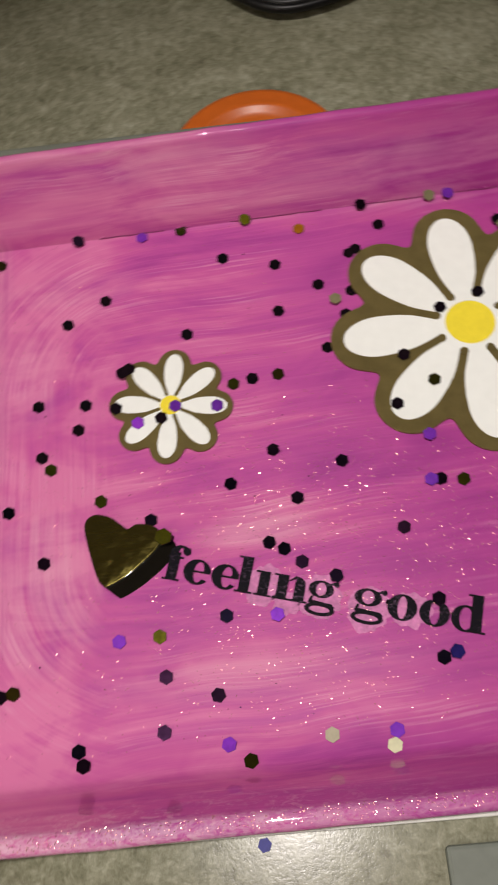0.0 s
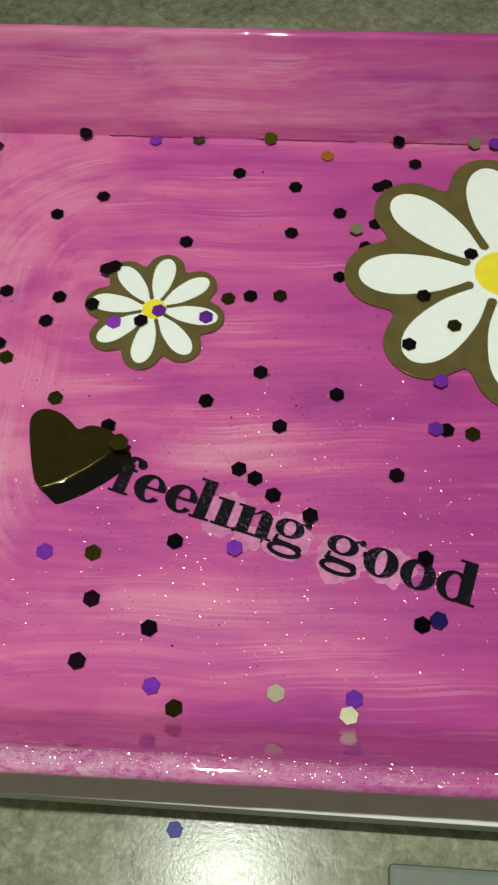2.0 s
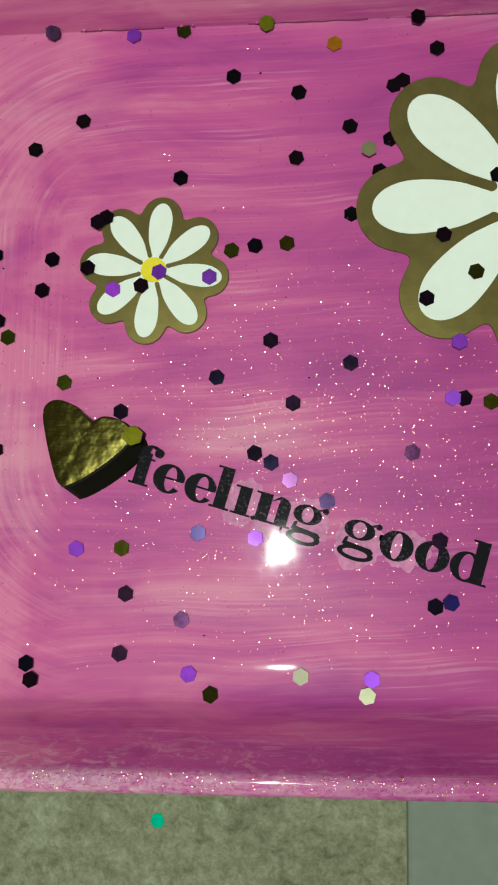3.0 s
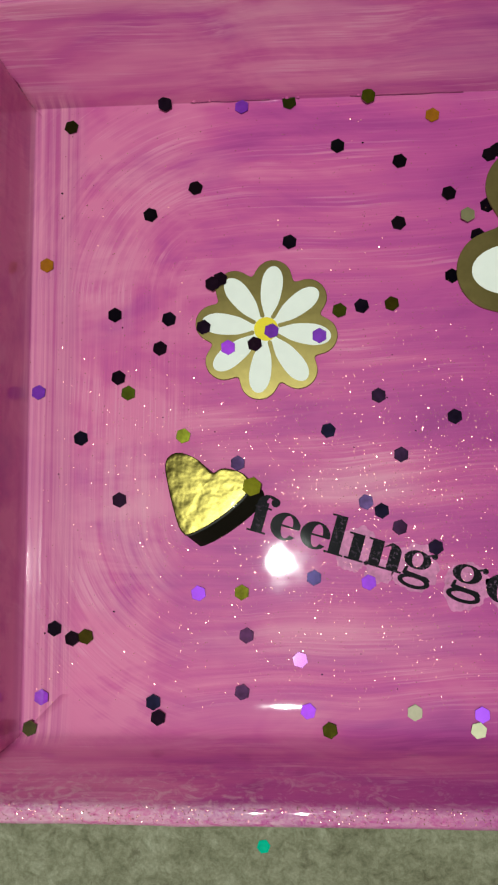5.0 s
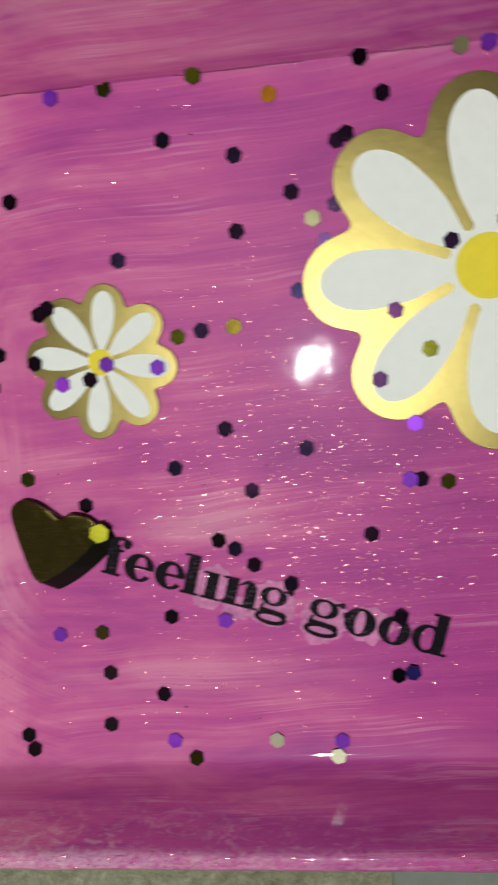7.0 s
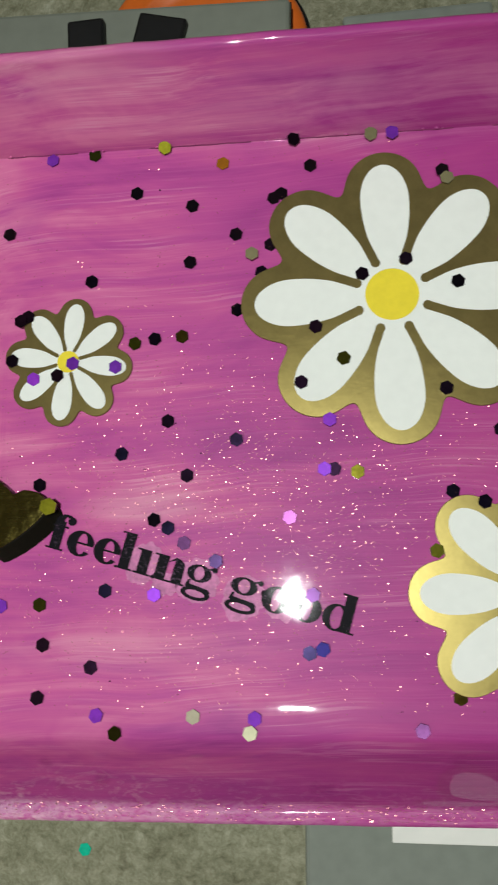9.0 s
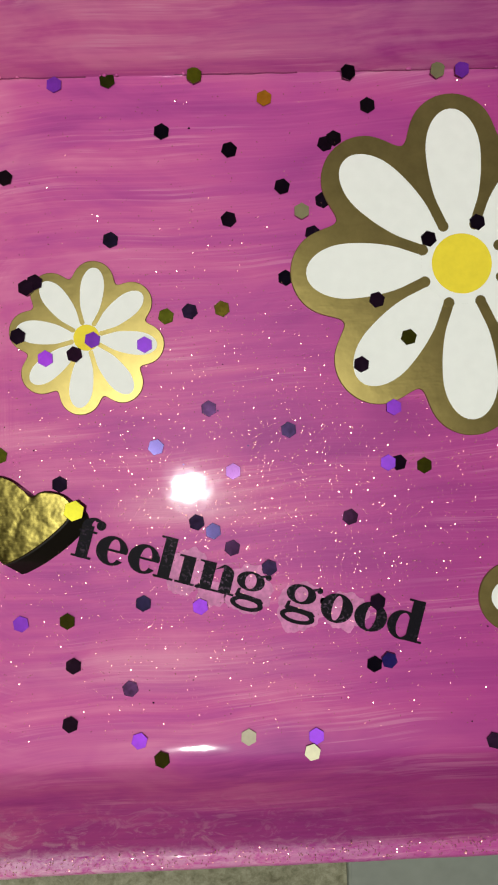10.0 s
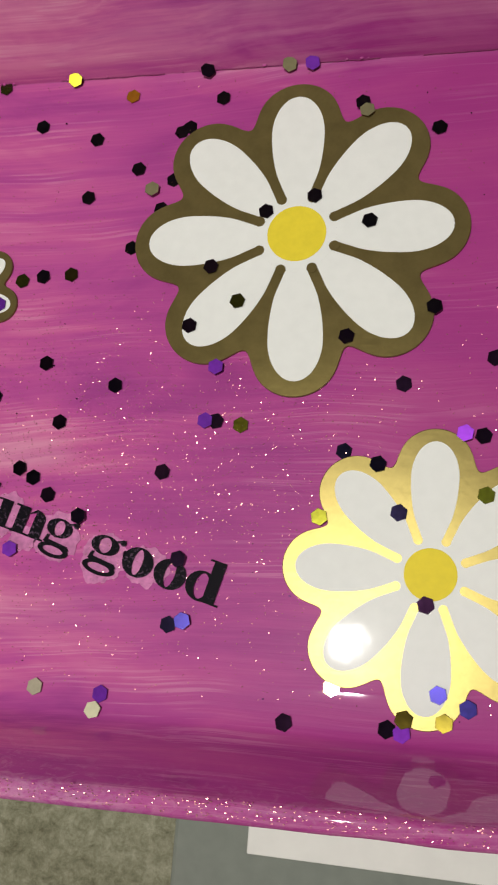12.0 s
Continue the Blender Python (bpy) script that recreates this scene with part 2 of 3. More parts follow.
def foil(name, gloss, body, rough, ripple, size=330.0):
    """Thin metal foil under clear resin: a broad soft sheen, a dull body and a sharp wet skin."""
    m = Nodes(name)
    p = m.world_pos()
    brush = m.noise(m.scaled(p, 260, 2600, 500), 1.0, 3.0, 0.6)
    cloud = m.noise(p, 240.0, 3.0, 0.6)
    wear = m.noise(p, 1300.0, 3.0, 0.6)
    normal = m.bump(m.noise(p, size, 2.0, 0.5), ripple, 0.0008, m.bump(brush, 0.015, 0.00006))
    dull = m.add("ShaderNodeBsdfDiffuse", Color=m.ramp(cloud, [(0.3, tuple(c * 0.8 for c in body)), (0.7, tuple(c * 1.1 for c in body))]), Normal=normal)
    shine = m.add("ShaderNodeBsdfAnisotropic", {"distribution": "BECKMANN"}, Color=m.ramp(wear, [(0.3, tuple(c * 0.85 for c in gloss)), (0.7, gloss)]),
                  Roughness=m.math("ADD", rough, m.math("MULTIPLY", m.math("SUBTRACT", brush, 0.5), 0.05)), Normal=normal)
    both = m.add("ShaderNodeAddShader", i0=dull.outputs[0], i1=shine.outputs[0])
    wave = m.bump(m.noise(p, 90.0, 2.0, 0.4), 0.12, 0.0006)
    skin = m.add("ShaderNodeBsdfAnisotropic", {"distribution": "GGX"}, Color=(1, 1, 1, 1), Roughness=0.03, Normal=wave)
    wet = m.add("ShaderNodeMixShader", Fac=m.math("MULTIPLY", m.add("ShaderNodeFresnel", IOR=1.5).outputs[0], 0.8), i1=both.outputs[0], i2=skin.outputs[0])
    m.tree.links.new(wet.outputs[0], m.tree.nodes["Material Output"].inputs[0])
    m.tree.nodes.remove(m.bsdf)
    return m.mat


def wall_paint():
    m = Nodes("wall_paint")
    p = m.world_pos()
    n = m.noise(p, 3.0, 3.0)
    m.set(Base_Color=m.ramp(n, [(0.3, (0.50, 0.47, 0.41)), (0.7, (0.60, 0.57, 0.50))]), Roughness=0.8, Normal=m.bump(m.noise(p, 220.0, 2.0), 0.15, 0.001))
    return m.mat


PAINT = painted_wood()
LAMINATE = laminate()
WALL = wall_paint()
GOLD = foil("gold_foil", (0.118, 0.096, 0.031), (0.120, 0.094, 0.036), 0.31, 0.02)
HEART_GOLD = foil("crumpled_gold_foil", (0.066, 0.055, 0.014), (0.020, 0.015, 0.003), 0.27, 0.13, 330.0)
PETAL = plain("white_print", (0.89, 0.92, 0.88), 0.45, coat=1.0, grain=0.03, scale=400.0)
YOLK = plain("yellow_print", (0.90, 0.74, 0.05), 0.45, coat=1.0, grain=0.06, scale=600.0)


def worn_ink():
    """Black transfer ink, rubbed away in small specks."""
    m = Nodes("black_transfer_ink")
    p = m.world_pos()
    specks = m.add("ShaderNodeMapRange", Value=m.noise(p, 1500.0, 3.0, 0.65), i1=0.54, i2=0.66).outputs[0]
    where = m.add("ShaderNodeMapRange", Value=m.noise(p, 95.0, 2.0, 0.5), i1=0.48, i2=0.64).outputs[0]
    m.set(Base_Color=m.mix(m.math("MULTIPLY", m.math("MULTIPLY", specks, where), 0.7), (0.005, 0.004, 0.008, 1), (0.15, 0.09, 0.15, 1)), Roughness=0.5, Specular_IOR_Level=0.04)
    resin_skin(m, 0.7)
    return m.mat


INK = worn_ink()
HALO = plain("torn_transfer_film", (0.60, 0.21, 0.43), 0.4, coat=1.0, grain=0.30, scale=900.0)
HEART_SIDE = plain("dark_heart_edge", (0.008, 0.007, 0.005), 0.3, coat=0.5)
HEX_DARK = plain("dark_mirror_flake", (0.011, 0.0045, 0.016), 0.20, metal=0.85, coat=1.0, grain=0.3, spread=0.16)
HEX_OLIVE = plain("olive_mirror_flake", (0.050, 0.046, 0.004), 0.20, metal=0.8, coat=1.0, grain=0.3, spread=0.10)
HEX_PURPLE = plain("purple_flake", (0.19, 0.028, 0.42), 0.35, metal=0.2, coat=1.0, grain=0.2, spread=0.02)
HEX_PALE = plain("pale_flake", (0.60, 0.58, 0.40), 0.4, metal=0.04, coat=1.0, grain=0.1, spread=0.05)
HEX_NAVY = plain("navy_flake", (0.02, 0.013, 0.13), 0.25, metal=0.25, coat=1.0, grain=0.3)
HEX_FAINT = plain("faint_flake", (0.26, 0.24, 0.13), 0.25, metal=0.3, coat=1.0, grain=0.1)
HEX_ORANGE = plain("amber_flake", (0.42, 0.16, 0.012), 0.25, metal=0.4, coat=1.0, grain=0.2)
HEX_GOLD = plain("gold_flake", (0.07, 0.066, 0.004), 0.30, metal=0.9, coat=1.0, grain=0.3)
HEX_BLUE = plain("dull_blue_flake", (0.05, 0.05, 0.26), 0.6, grain=0.2)
HEX_TEAL = plain("teal_flake", (0.03, 0.50, 0.32), 0.25, metal=0.3, coat=0.5, grain=0.2)
SPARK = plain("fine_glitter", (0.62, 0.30, 0.25), 0.26, metal=0.8, grain=0.05)
ORANGE = plain("orange_plastic", (0.62, 0.13, 0.015), 0.35, grain=0.08, scale=300.0, bump=0.1)
BLACK = plain("black_rubber_and_lid_shade", (0.006, 0.006, 0.007), 0.4, grain=0.2, scale=400.0, bump=0.1)
GREEN = plain("green_card", (0.02, 0.22, 0.11), 0.5, grain=0.15, scale=200.0)
WHITE = plain("white_plastic", (0.70, 0.71, 0.66), 0.4, grain=0.05, scale=200.0)
DULL = plain("dull_plastic", (0.19, 0.205, 0.17), 0.5, grain=0.08, scale=200.0)
CARD_TOP = plain("white_card", (0.72, 0.73, 0.68), 0.6, grain=0.05, scale=250.0, bump=0.1)
CARD_SHADED = plain("shade_grey_card", (0.46, 0.50, 0.45), 0.7, grain=0.08, scale=250.0, bump=0.1)
CARD_SIDE = plain("grey_card", (0.19, 0.21, 0.18), 0.7, grain=0.12, scale=250.0, bump=0.1)
LAMP_GLASS = Nodes("fill_lamp_glass").set(Base_Color=(0.8, 0.8, 0.75, 1), Emission_Color=(1.0, 0.93, 0.8, 1), Emission_Strength=1.2)


# ---------------------------------------------------------------- mesh tools
def part(name, bm, material, parent=None, label="", smooth=False):
    me = bpy.data.meshes.new(name)
    bmesh.ops.recalc_face_normals(bm, faces=bm.faces)
    bm.to_mesh(me)
    bm.free()
    for f in me.polygons:
        f.use_smooth = smooth
    me.materials.append(material)
    ob = new(name, me)
    ob.parent = parent
    return tagged(ob, label) if label else ob


def thing(name, label, category, at=(0, 0, 0), turn=0.0, group="", kind=""):
    e = new(name)
    e.empty_display_size = 0.01
    e.matrix_basis = pose(*at, 0, 0, turn)
    return tagged(e, label, category, group, kind)


def box(x0, y0, z0, x1, y1, z1, bevel=0.0, segments=2):
    bm = bmesh.new()
    bmesh.ops.create_cube(bm, size=1, matrix=Matrix.LocRotScale(((x0 + x1) / 2, (y0 + y1) / 2, (z0 + z1) / 2), None, (x1 - x0, y1 - y0, z1 - z0)))
    if bevel:
        bmesh.ops.bevel(bm, geom=bm.edges, offset=bevel, segments=segments, affect="EDGES", profile=0.5)
    return bm


def slab(bm, outline, z0, z1, inner=None, bevel=0.0):
    """Adds an upright plate on a closed outline of (x, y), with a rounded top edge."""
    n = len(outline)
    cx, cy = sum(p[0] for p in outline) / n, sum(p[1] for p in outline) / n
    rings = [[bm.verts.new((x, y, z0)) for x, y in outline]]
    if bevel:
        rings.append([bm.verts.new((x, y, z1 - bevel)) for x, y in outline])
        rings.append([bm.verts.new((x + (cx - x) * bevel / max(1e-6, math.hypot(cx - x, cy - y)), y + (cy - y) * bevel / max(1e-6, math.hypot(cx - x, cy - y)), z1)) for x, y in outline])
    else:
        rings.append([bm.verts.new((x, y, z1)) for x, y in outline])
    for lo, hi in zip(rings, rings[1:]):
        for k in range(n):
            bm.faces.new((lo[k], lo[(k + 1) % n], hi[(k + 1) % n], hi[k]))
    for ring, z in ((rings[-1], z1), (rings[0], z0)):
        hub = bm.verts.new((cx, cy, z))
        for k in range(n):
            bm.faces.new((ring[k], ring[(k + 1) % n], hub))
    return bm


def strip(bm, left, right, z0, z1, closed=False):
    """Adds a plate between two lines of equally many (x, y)."""
    rows = [[bm.verts.new((*p, z)) for p in line] for line, z in ((left, z0), (left, z1), (right, z1), (right, z0))]
    n = len(left)
    for k in range(n if closed else n - 1):
        j = (k + 1) % n
        for a in range(4):
            b = (a + 1) % 4
            bm.faces.new((rows[a][k], rows[a][j], rows[b][j], rows[b][k]))
    if not closed:
        for k in (0, n - 1):
            bm.faces.new([row[k] for row in rows])
    return bm


def ellipse(cx, cy, rx, ry, a0=0.0, a1=360.0, n=28):
    return [(cx + rx * math.cos(radians(a0 + (a1 - a0) * k / n)), cy + ry * math.sin(radians(a0 + (a1 - a0) * k / n))) for k in range(n + 1 if a1 - a0 < 360 else n)]


def spline(points, steps=12):
    """A smooth line through points (Catmull-Rom)."""
    pts = [Vector(p) for p in points]
    pts = [2 * pts[0] - pts[1], *pts, 2 * pts[-1] - pts[-2]]
    out = []
    for a, b, c, d in zip(pts, pts[1:], pts[2:], pts[3:]):
        for k in range(steps):
            t = k / steps
            out.append(0.5 * (2 * b + (c - a) * t + (2 * a - 5 * b + 4 * c - d) * t * t + (3 * b - a - 3 * c + d) * t ** 3))
    return out + [pts[-2]]


def sweep(points, wide, high, sides=10):
    """A cord of oval section along points."""
    bm, rings = bmesh.new(), []
    for k, p in enumerate(points):
        ahead = (points[min(k + 1, len(points) - 1)] - points[max(k - 1, 0)]).normalized()
        side = ahead.cross(Vector((0, 0, 1))).normalized()
        up = side.cross(ahead)
        rings.append([bm.verts.new(p + side * wide * math.cos(2 * math.pi * s / sides) + up * high * math.sin(2 * math.pi * s / sides)) for s in range(sides)])
    for lo, hi in zip(rings, rings[1:]):
        for s in range(sides):
            bm.faces.new((lo[s], lo[(s + 1) % sides], hi[(s + 1) % sides], hi[s]))
    bm.faces.new(rings[0]), bm.faces.new(rings[-1][::-1])
    return bm


def turned(profile, sides=56, at=(0, 0, 0)):
    """A body of revolution from (radius, height) pairs, closed at the axis where the radius is 0."""
    bm, rings = bmesh.new(), []
    for r, z in profile:
        if r < 1e-7:
            rings.append([bm.verts.new((at[0], at[1], at[2] + z))])
        else:
            rings.append([bm.verts.new((at[0] + r * math.cos(2 * math.pi * s / sides), at[1] + r * math.sin(2 * math.pi * s / sides), at[2] + z)) for s in range(sides)])
    for lo, hi in zip(rings, rings[1:]):
        for s in range(sides):
            j = (s + 1) % sides
            quad = [lo[s % len(lo)], lo[j % len(lo)], hi[j % len(hi)], hi[s % len(hi)]]
            quad = [v for k, v in enumerate(quad) if v not in quad[:k]]
            if len(quad) > 2:
                bm.faces.new(quad)
    return bm


# ---------------------------------------------------------------- room
ROOM = (-1.3, 1.3, -1.8, 0.62)
tagged(part("countertop", box(ROOM[0], -0.20, COUNTER_Z - 0.04, ROOM[1], ROOM[3], COUNTER_Z, 0.004), LAMINATE), "speckled grey-beige laminate kitchen counter", "counter", kind="structure")
tagged(part("base_cabinet", box(ROOM[0], -0.16, -0.93, ROOM[1], ROOM[3], COUNTER_Z - 0.041), WALL), "plain painted cabinet under the counter", "cabinet", kind="structure")
tagged(part("floor", box(ROOM[0], ROOM[2], -0.97, ROOM[1], ROOM[3], -0.931), WALL), "plain pale kitchen floor", "floor", kind="structure")
tagged(part("ceiling", box(ROOM[0], ROOM[2], 1.5, ROOM[1], ROOM[3], 1.55), WALL), "plain painted ceiling", "ceiling", kind="structure")
for side, b in (("north", (ROOM[0], ROOM[3], ROOM[1], ROOM[3] + 0.1)), ("south", (ROOM[0], ROOM[2] - 0.1, ROOM[1], ROOM[2])), ("west", (ROOM[0] - 0.1, ROOM[2], ROOM[0], ROOM[3])), ("east", (ROOM[1], ROOM[2], ROOM[1] + 0.1, ROOM[3]))):
    tagged(part("wall_" + side, box(b[0], b[1], -0.97, b[2], b[3], 1.55), WALL), "plain painted kitchen wall", "wall", kind="structure")
# Lamp body around the added fill light, out of view.
lamp = thing("ceiling_lamp", "unseen round frosted glass lamp, added as dim fill light", "lamp", (-0.85, -1.15, 1.5))
part("shade", turned([(0.0, -0.12), (0.06, -0.112), (0.11, -0.08), (0.13, -0.03), (0.125, -0.012)]), LAMP_GLASS, lamp, smooth=True).visible_shadow = False
part("mount", turned([(0.135, -0.012), (0.135, 0.0), (0.0, 0.0)]), WHITE, lamp)

# ---------------------------------------------------------------- tray
TURN = math.degrees(math.atan(0.026))
X0, X1, Y0, Y1 = -0.0662, 0.150, -0.0640, 0.0759      # floor inside
RIM, BASE = 0.0195, -0.0062                            # heights of rim and underside
tray = thing("tray", "pink and purple brush-painted wooden tray coated with clear resin", "tray", (0, 0, 0), TURN)


def wall_board(a, b, out, pool, flare, thick):
    """One flared side from corner a to corner b of the floor; out points outwards."""
    bm, rings = bmesh.new(), []
    along = (Vector(b) - Vector(a)).normalized()
    # section: resin fillet, inner face, rounded rim, outer face
    brim = 12.5 * pool ** 2
    section = [(-pool - 0.0012, -0.00030)] + [(-pool * (1 - k / 8), brim * (k / 8) ** 2 - 0.00002) for k in range(8)]
    section += [(-0.0002, brim + 0.0003), (0.0001, brim + 0.0008), (0.0006, 0.0024)]
    section += [(0.0006 + (flare - 0.0006) * k / 6, 0.0024 + (RIM - 0.0034) * k / 6) for k in range(1, 7)]
    section += [(flare + 0.0004, RIM - 0.0003), (flare + 0.0012, RIM), (flare + thick - 0.001, RIM), (flare + thick - 0.0002, RIM - 0.0005), (flare + thick, RIM - 0.0015), (thick + 0.003, BASE), (0.0026, BASE), (0.0026, -0.0006), (-pool - 0.0012, -0.0006)]
    steps = 90
    for k in range(steps + 1):
        t = k / steps
        ring = []
        for o, z in section:
            # mitred ends: the section widens with its way outwards
            reach = o
            p = Vector(a) + along * (-reach + t * ((Vector(b) - Vector(a)).length + 2 * reach)) + Vector(out) * o
            if 0.001 < o:
                p += Vector(out) * 0.00022 * noise.noise((p.x * 90, p.y * 90, z * 160))
            ring.append(bm.verts.new((p.x, p.y, z + (0.0002 * noise.noise((p.x * 120, p.y * 120, 3)) if z > RIM - 0.002 else 0))))
        rings.append(ring)
    m = len(section)
    for lo, hi in zip(rings, rings[1:]):
        for s in range(m):
            bm.faces.new((lo[s], lo[(s + 1) % m], hi[(s + 1) % m], hi[s]))
    bm.faces.new(rings[0]), bm.faces.new(rings[-1][::-1])
    return bm


part("tray_floor", box(X0 - 0.0024, Y0 - 0.0024, BASE, X1 + 0.0024, Y1 + 0.0024, 0.0), PAINT, tray)
for a, b, out, pool, flare, thick in (
    ((X0, Y0), (X1, Y0), (0, -1), 0.0100, 0.0080, 0.0040),
    ((X1, Y1), (X0, Y1), (0, 1), 0.0020, 0.0127, 0.0032),
    ((X0, Y1), (X0, Y0), (-1, 0), 0.0030, 0.0020, 0.0046),
    ((X1, Y0), (X1, Y1), (1, 0), 0.0030, 0.0066, 0.0036),
):
    part("tray_wall", wall_board((*a, 0), (*b, 0), (*out, 0), pool, flare, thick), PAINT, tray, smooth=True)

SEAM = plain("plum_seam", (0.27, 0.045, 0.155), 0.35, coat=0.6)
for x_a, x_b in ((-0.030, -0.012), (0.006, 0.031), (0.039, 0.060), (0.066, 0.079), (0.088, 0.128)):
    run = []
    for k in range(41):
        x = x_a + (x_b - x_a) * k / 40
        run.append(Vector((x, Y1 - 0.0003 + 0.00022 * noise.noise((x * 260, 4.0, 1.0)), 0.00025)))
    part("seam", sweep(run, 0.00011, 0.00016), SEAM, tray, "dark crease at the foot of the side", smooth=True)

# ---------------------------------------------------------------- daisies


def daisy(name, label, at, radius, turn, half=0.160, rim=0.268, yolk=0.176, inner=0.24, group="daisy stickers"):
    """Foil daisy with eight printed petals round a yellow disc."""
    ob = thing(name, label, "sticker", at, turn, group)
    R = radius
    d, n = 1.0 - rim, 384
    reach = []
    for k in range(n):
        phi = (2 * math.pi * k / n + math.pi / 8) % (math.pi / 4) - math.pi / 8
        reach.append(min(1.0, d * math.cos(phi) + math.sqrt(max(0, rim ** 2 - (d * math.sin(phi)) ** 2))))
    for _ in range(3):      # round out the notches between the lobes
        reach = [sum(reach[(k + j) % n] for j in range(-3, 4)) / 7 for k in range(n)]
    outline = [(R * r * math.cos(2 * math.pi * k / n), R * r * math.sin(2 * math.pi * k / n)) for k, r in enumerate(reach)]
    part("foil_backing", slab(bmesh.new(), outline, 0.0001, 0.0007, bevel=0.00015), GOLD, ob, "shiny gold foil")
    for k in range(8):
        th = k * math.pi / 4
        left, right = [], []
        tip = 0.905
        for s in range(29):
            t = 1 - (1 - s / 28) ** 1.5
            r = inner * 0.72 + (tip - inner * 0.72) * t
            near = 0.405 * r - 0.030
            # round outer end, long taper inwards
            wide = 0.66
            swell = half * math.sqrt(max(0.0, 1 - ((t - wide) / (1 - wide)) ** 2)) if t > wide else half * math.sin(math.pi / 2 * t / wide) ** 0.55
            w = max(0.0, min(near, swell))
            left.append((r, w)), right.append((r, -w))
        turned_line = lambda line: [(R * (x * math.cos(th) - y * math.sin(th)), R * (x * math.sin(th) + y * math.cos(th))) for x, y in line]
        part("petal", slab(bmesh.new(), turned_line(right[:-1] + left[::-1]), 0.00045, 0.00080), PETAL, ob, "white printed petal" if k == 0 else "")
    part("petal_ring", slab(bmesh.new(), ellipse(0, 0, R * inner * 0.98, R * inner * 0.98, n=40), 0.00040, 0.00083), PETAL, ob)
    for k in range(8):
        th = (k + 0.5) * math.pi / 4
        part("spoke_tip", slab(bmesh.new(), ellipse(R * inner * math.cos(th), R * inner * math.sin(th), R * 0.031, R * 0.031, n=18), 0.0005, 0.00087), GOLD, ob)
    part("flower_centre", slab(bmesh.new(), ellipse(0, 0, R * yolk, R * yolk, n=40), 0.00045, 0.00090, bevel=0.0001), YOLK, ob, "yellow printed centre")
    return ob


daisy("daisy_sticker", "large gold-edged white daisy sticker set flat in resin", (0.0622, 0.0370, 0), 0.0352, 3.7)
daisy("daisy_sticker", "white daisy sticker with bright gold foil edge near the tray front", (0.0924, -0.0308, 0), 0.0277, -0.1)
daisy("daisy_sticker", "small gold-edged white daisy sticker below hexagon confetti", (-0.0139, 0.0222, 0), 0.0157, -6.5, half=0.150, rim=0.274, yolk=0.17, inner=0.20)

# ---------------------------------------------------------------- heart charm
heart = thing("heart_charm", "crumpled gold foil heart with a dark edge, beside the lettering", "charm", (-0.0262, -0.0138, 0))
HEART_TOP = [(-0.0042, -0.0104), (-0.0026, -0.0098), (0.0010, -0.0076), (0.0050, -0.0043), (0.0082, -0.0008), (0.0092, 0.0020), (0.0080, 0.0042), (0.0058, 0.0053), (0.0032, 0.0056), (0.0011, 0.0045), (-0.0006, 0.0062), (-0.0032, 0.0083), (-0.0062, 0.0092), (-0.0083, 0.0082), (-0.0090, 0.0058), (-0.0082, 0.0010), (-0.0070, -0.0040), (-0.0056, -0.0085)]


def heart_outline(dx, dy, grow=1.0):
    loop = [Vector((x * grow + dx + 0.0003, y * grow * 0.90 + dy + 0.0002, 0)) for x, y in HEART_TOP]
    line = spline(loop + [loop[0]], 5)[:-1]
    return [(p.x, p.y) for p in line]


def heart_body(bottom, top, z0, z1, dome):
    bm = bmesh.new()
    n = len(top)
    rings = [[bm.verts.new((*p, z0)) for p in bottom], [bm.verts.new((*p, z1)) for p in top]]
    cx, cy = sum(p[0] for p in top) / n, sum(p[1] for p in top) / n
    if dome:
        for f, h in ((0.97, 0.22), (0.9, 0.5), (0.78, 0.75), (0.6, 0.9), (0.4, 0.97), (0.2, 1.0)):
            ring = []
            for x, y in top:
                px, py = cx + (x - cx) * f, cy + (y - cy) * f
                ring.append(bm.verts.new((px, py, z1 + dome * h + 0.00005 * noise.noise((px * 500, py * 500, 7)))))
            rings.append(ring)
    for lo, hi in zip(rings, rings[1:]):
        for k in range(n):
            bm.faces.new((lo[k], lo[(k + 1) % n], hi[(k + 1) % n], hi[k]))
    for ring in (rings[-1], rings[0]):
        hub = bm.verts.new(sum((v.co for v in ring), Vector()) / n)
        for k in range(n):
            bm.faces.new((ring[k], ring[(k + 1) % n], hub))
    return bm


part("heart_base", heart_body(heart_outline(0.0030, -0.0022), heart_outline(0.0003, -0.0002, 0.99), 0.0, 0.0022, 0), HEART_SIDE, heart, "dark glossy edge")
part("heart_face", heart_body(heart_outline(0, 0), heart_outline(0, 0), 0.0022, 0.0025, 0.00006), HEART_GOLD, heart, "crumpled gold foil face", smooth=True)

# ---------------------------------------------------------------- lettering
lettering = thing("lettering", "black fat-face words reading feeling good, torn transfer film", "lettering", (-0.0176, -0.0213, 0), -14.95)
MM = 0.001
XH, ASC, STEM, HAIR = 5.7, 8.4, 2.45, 0.40


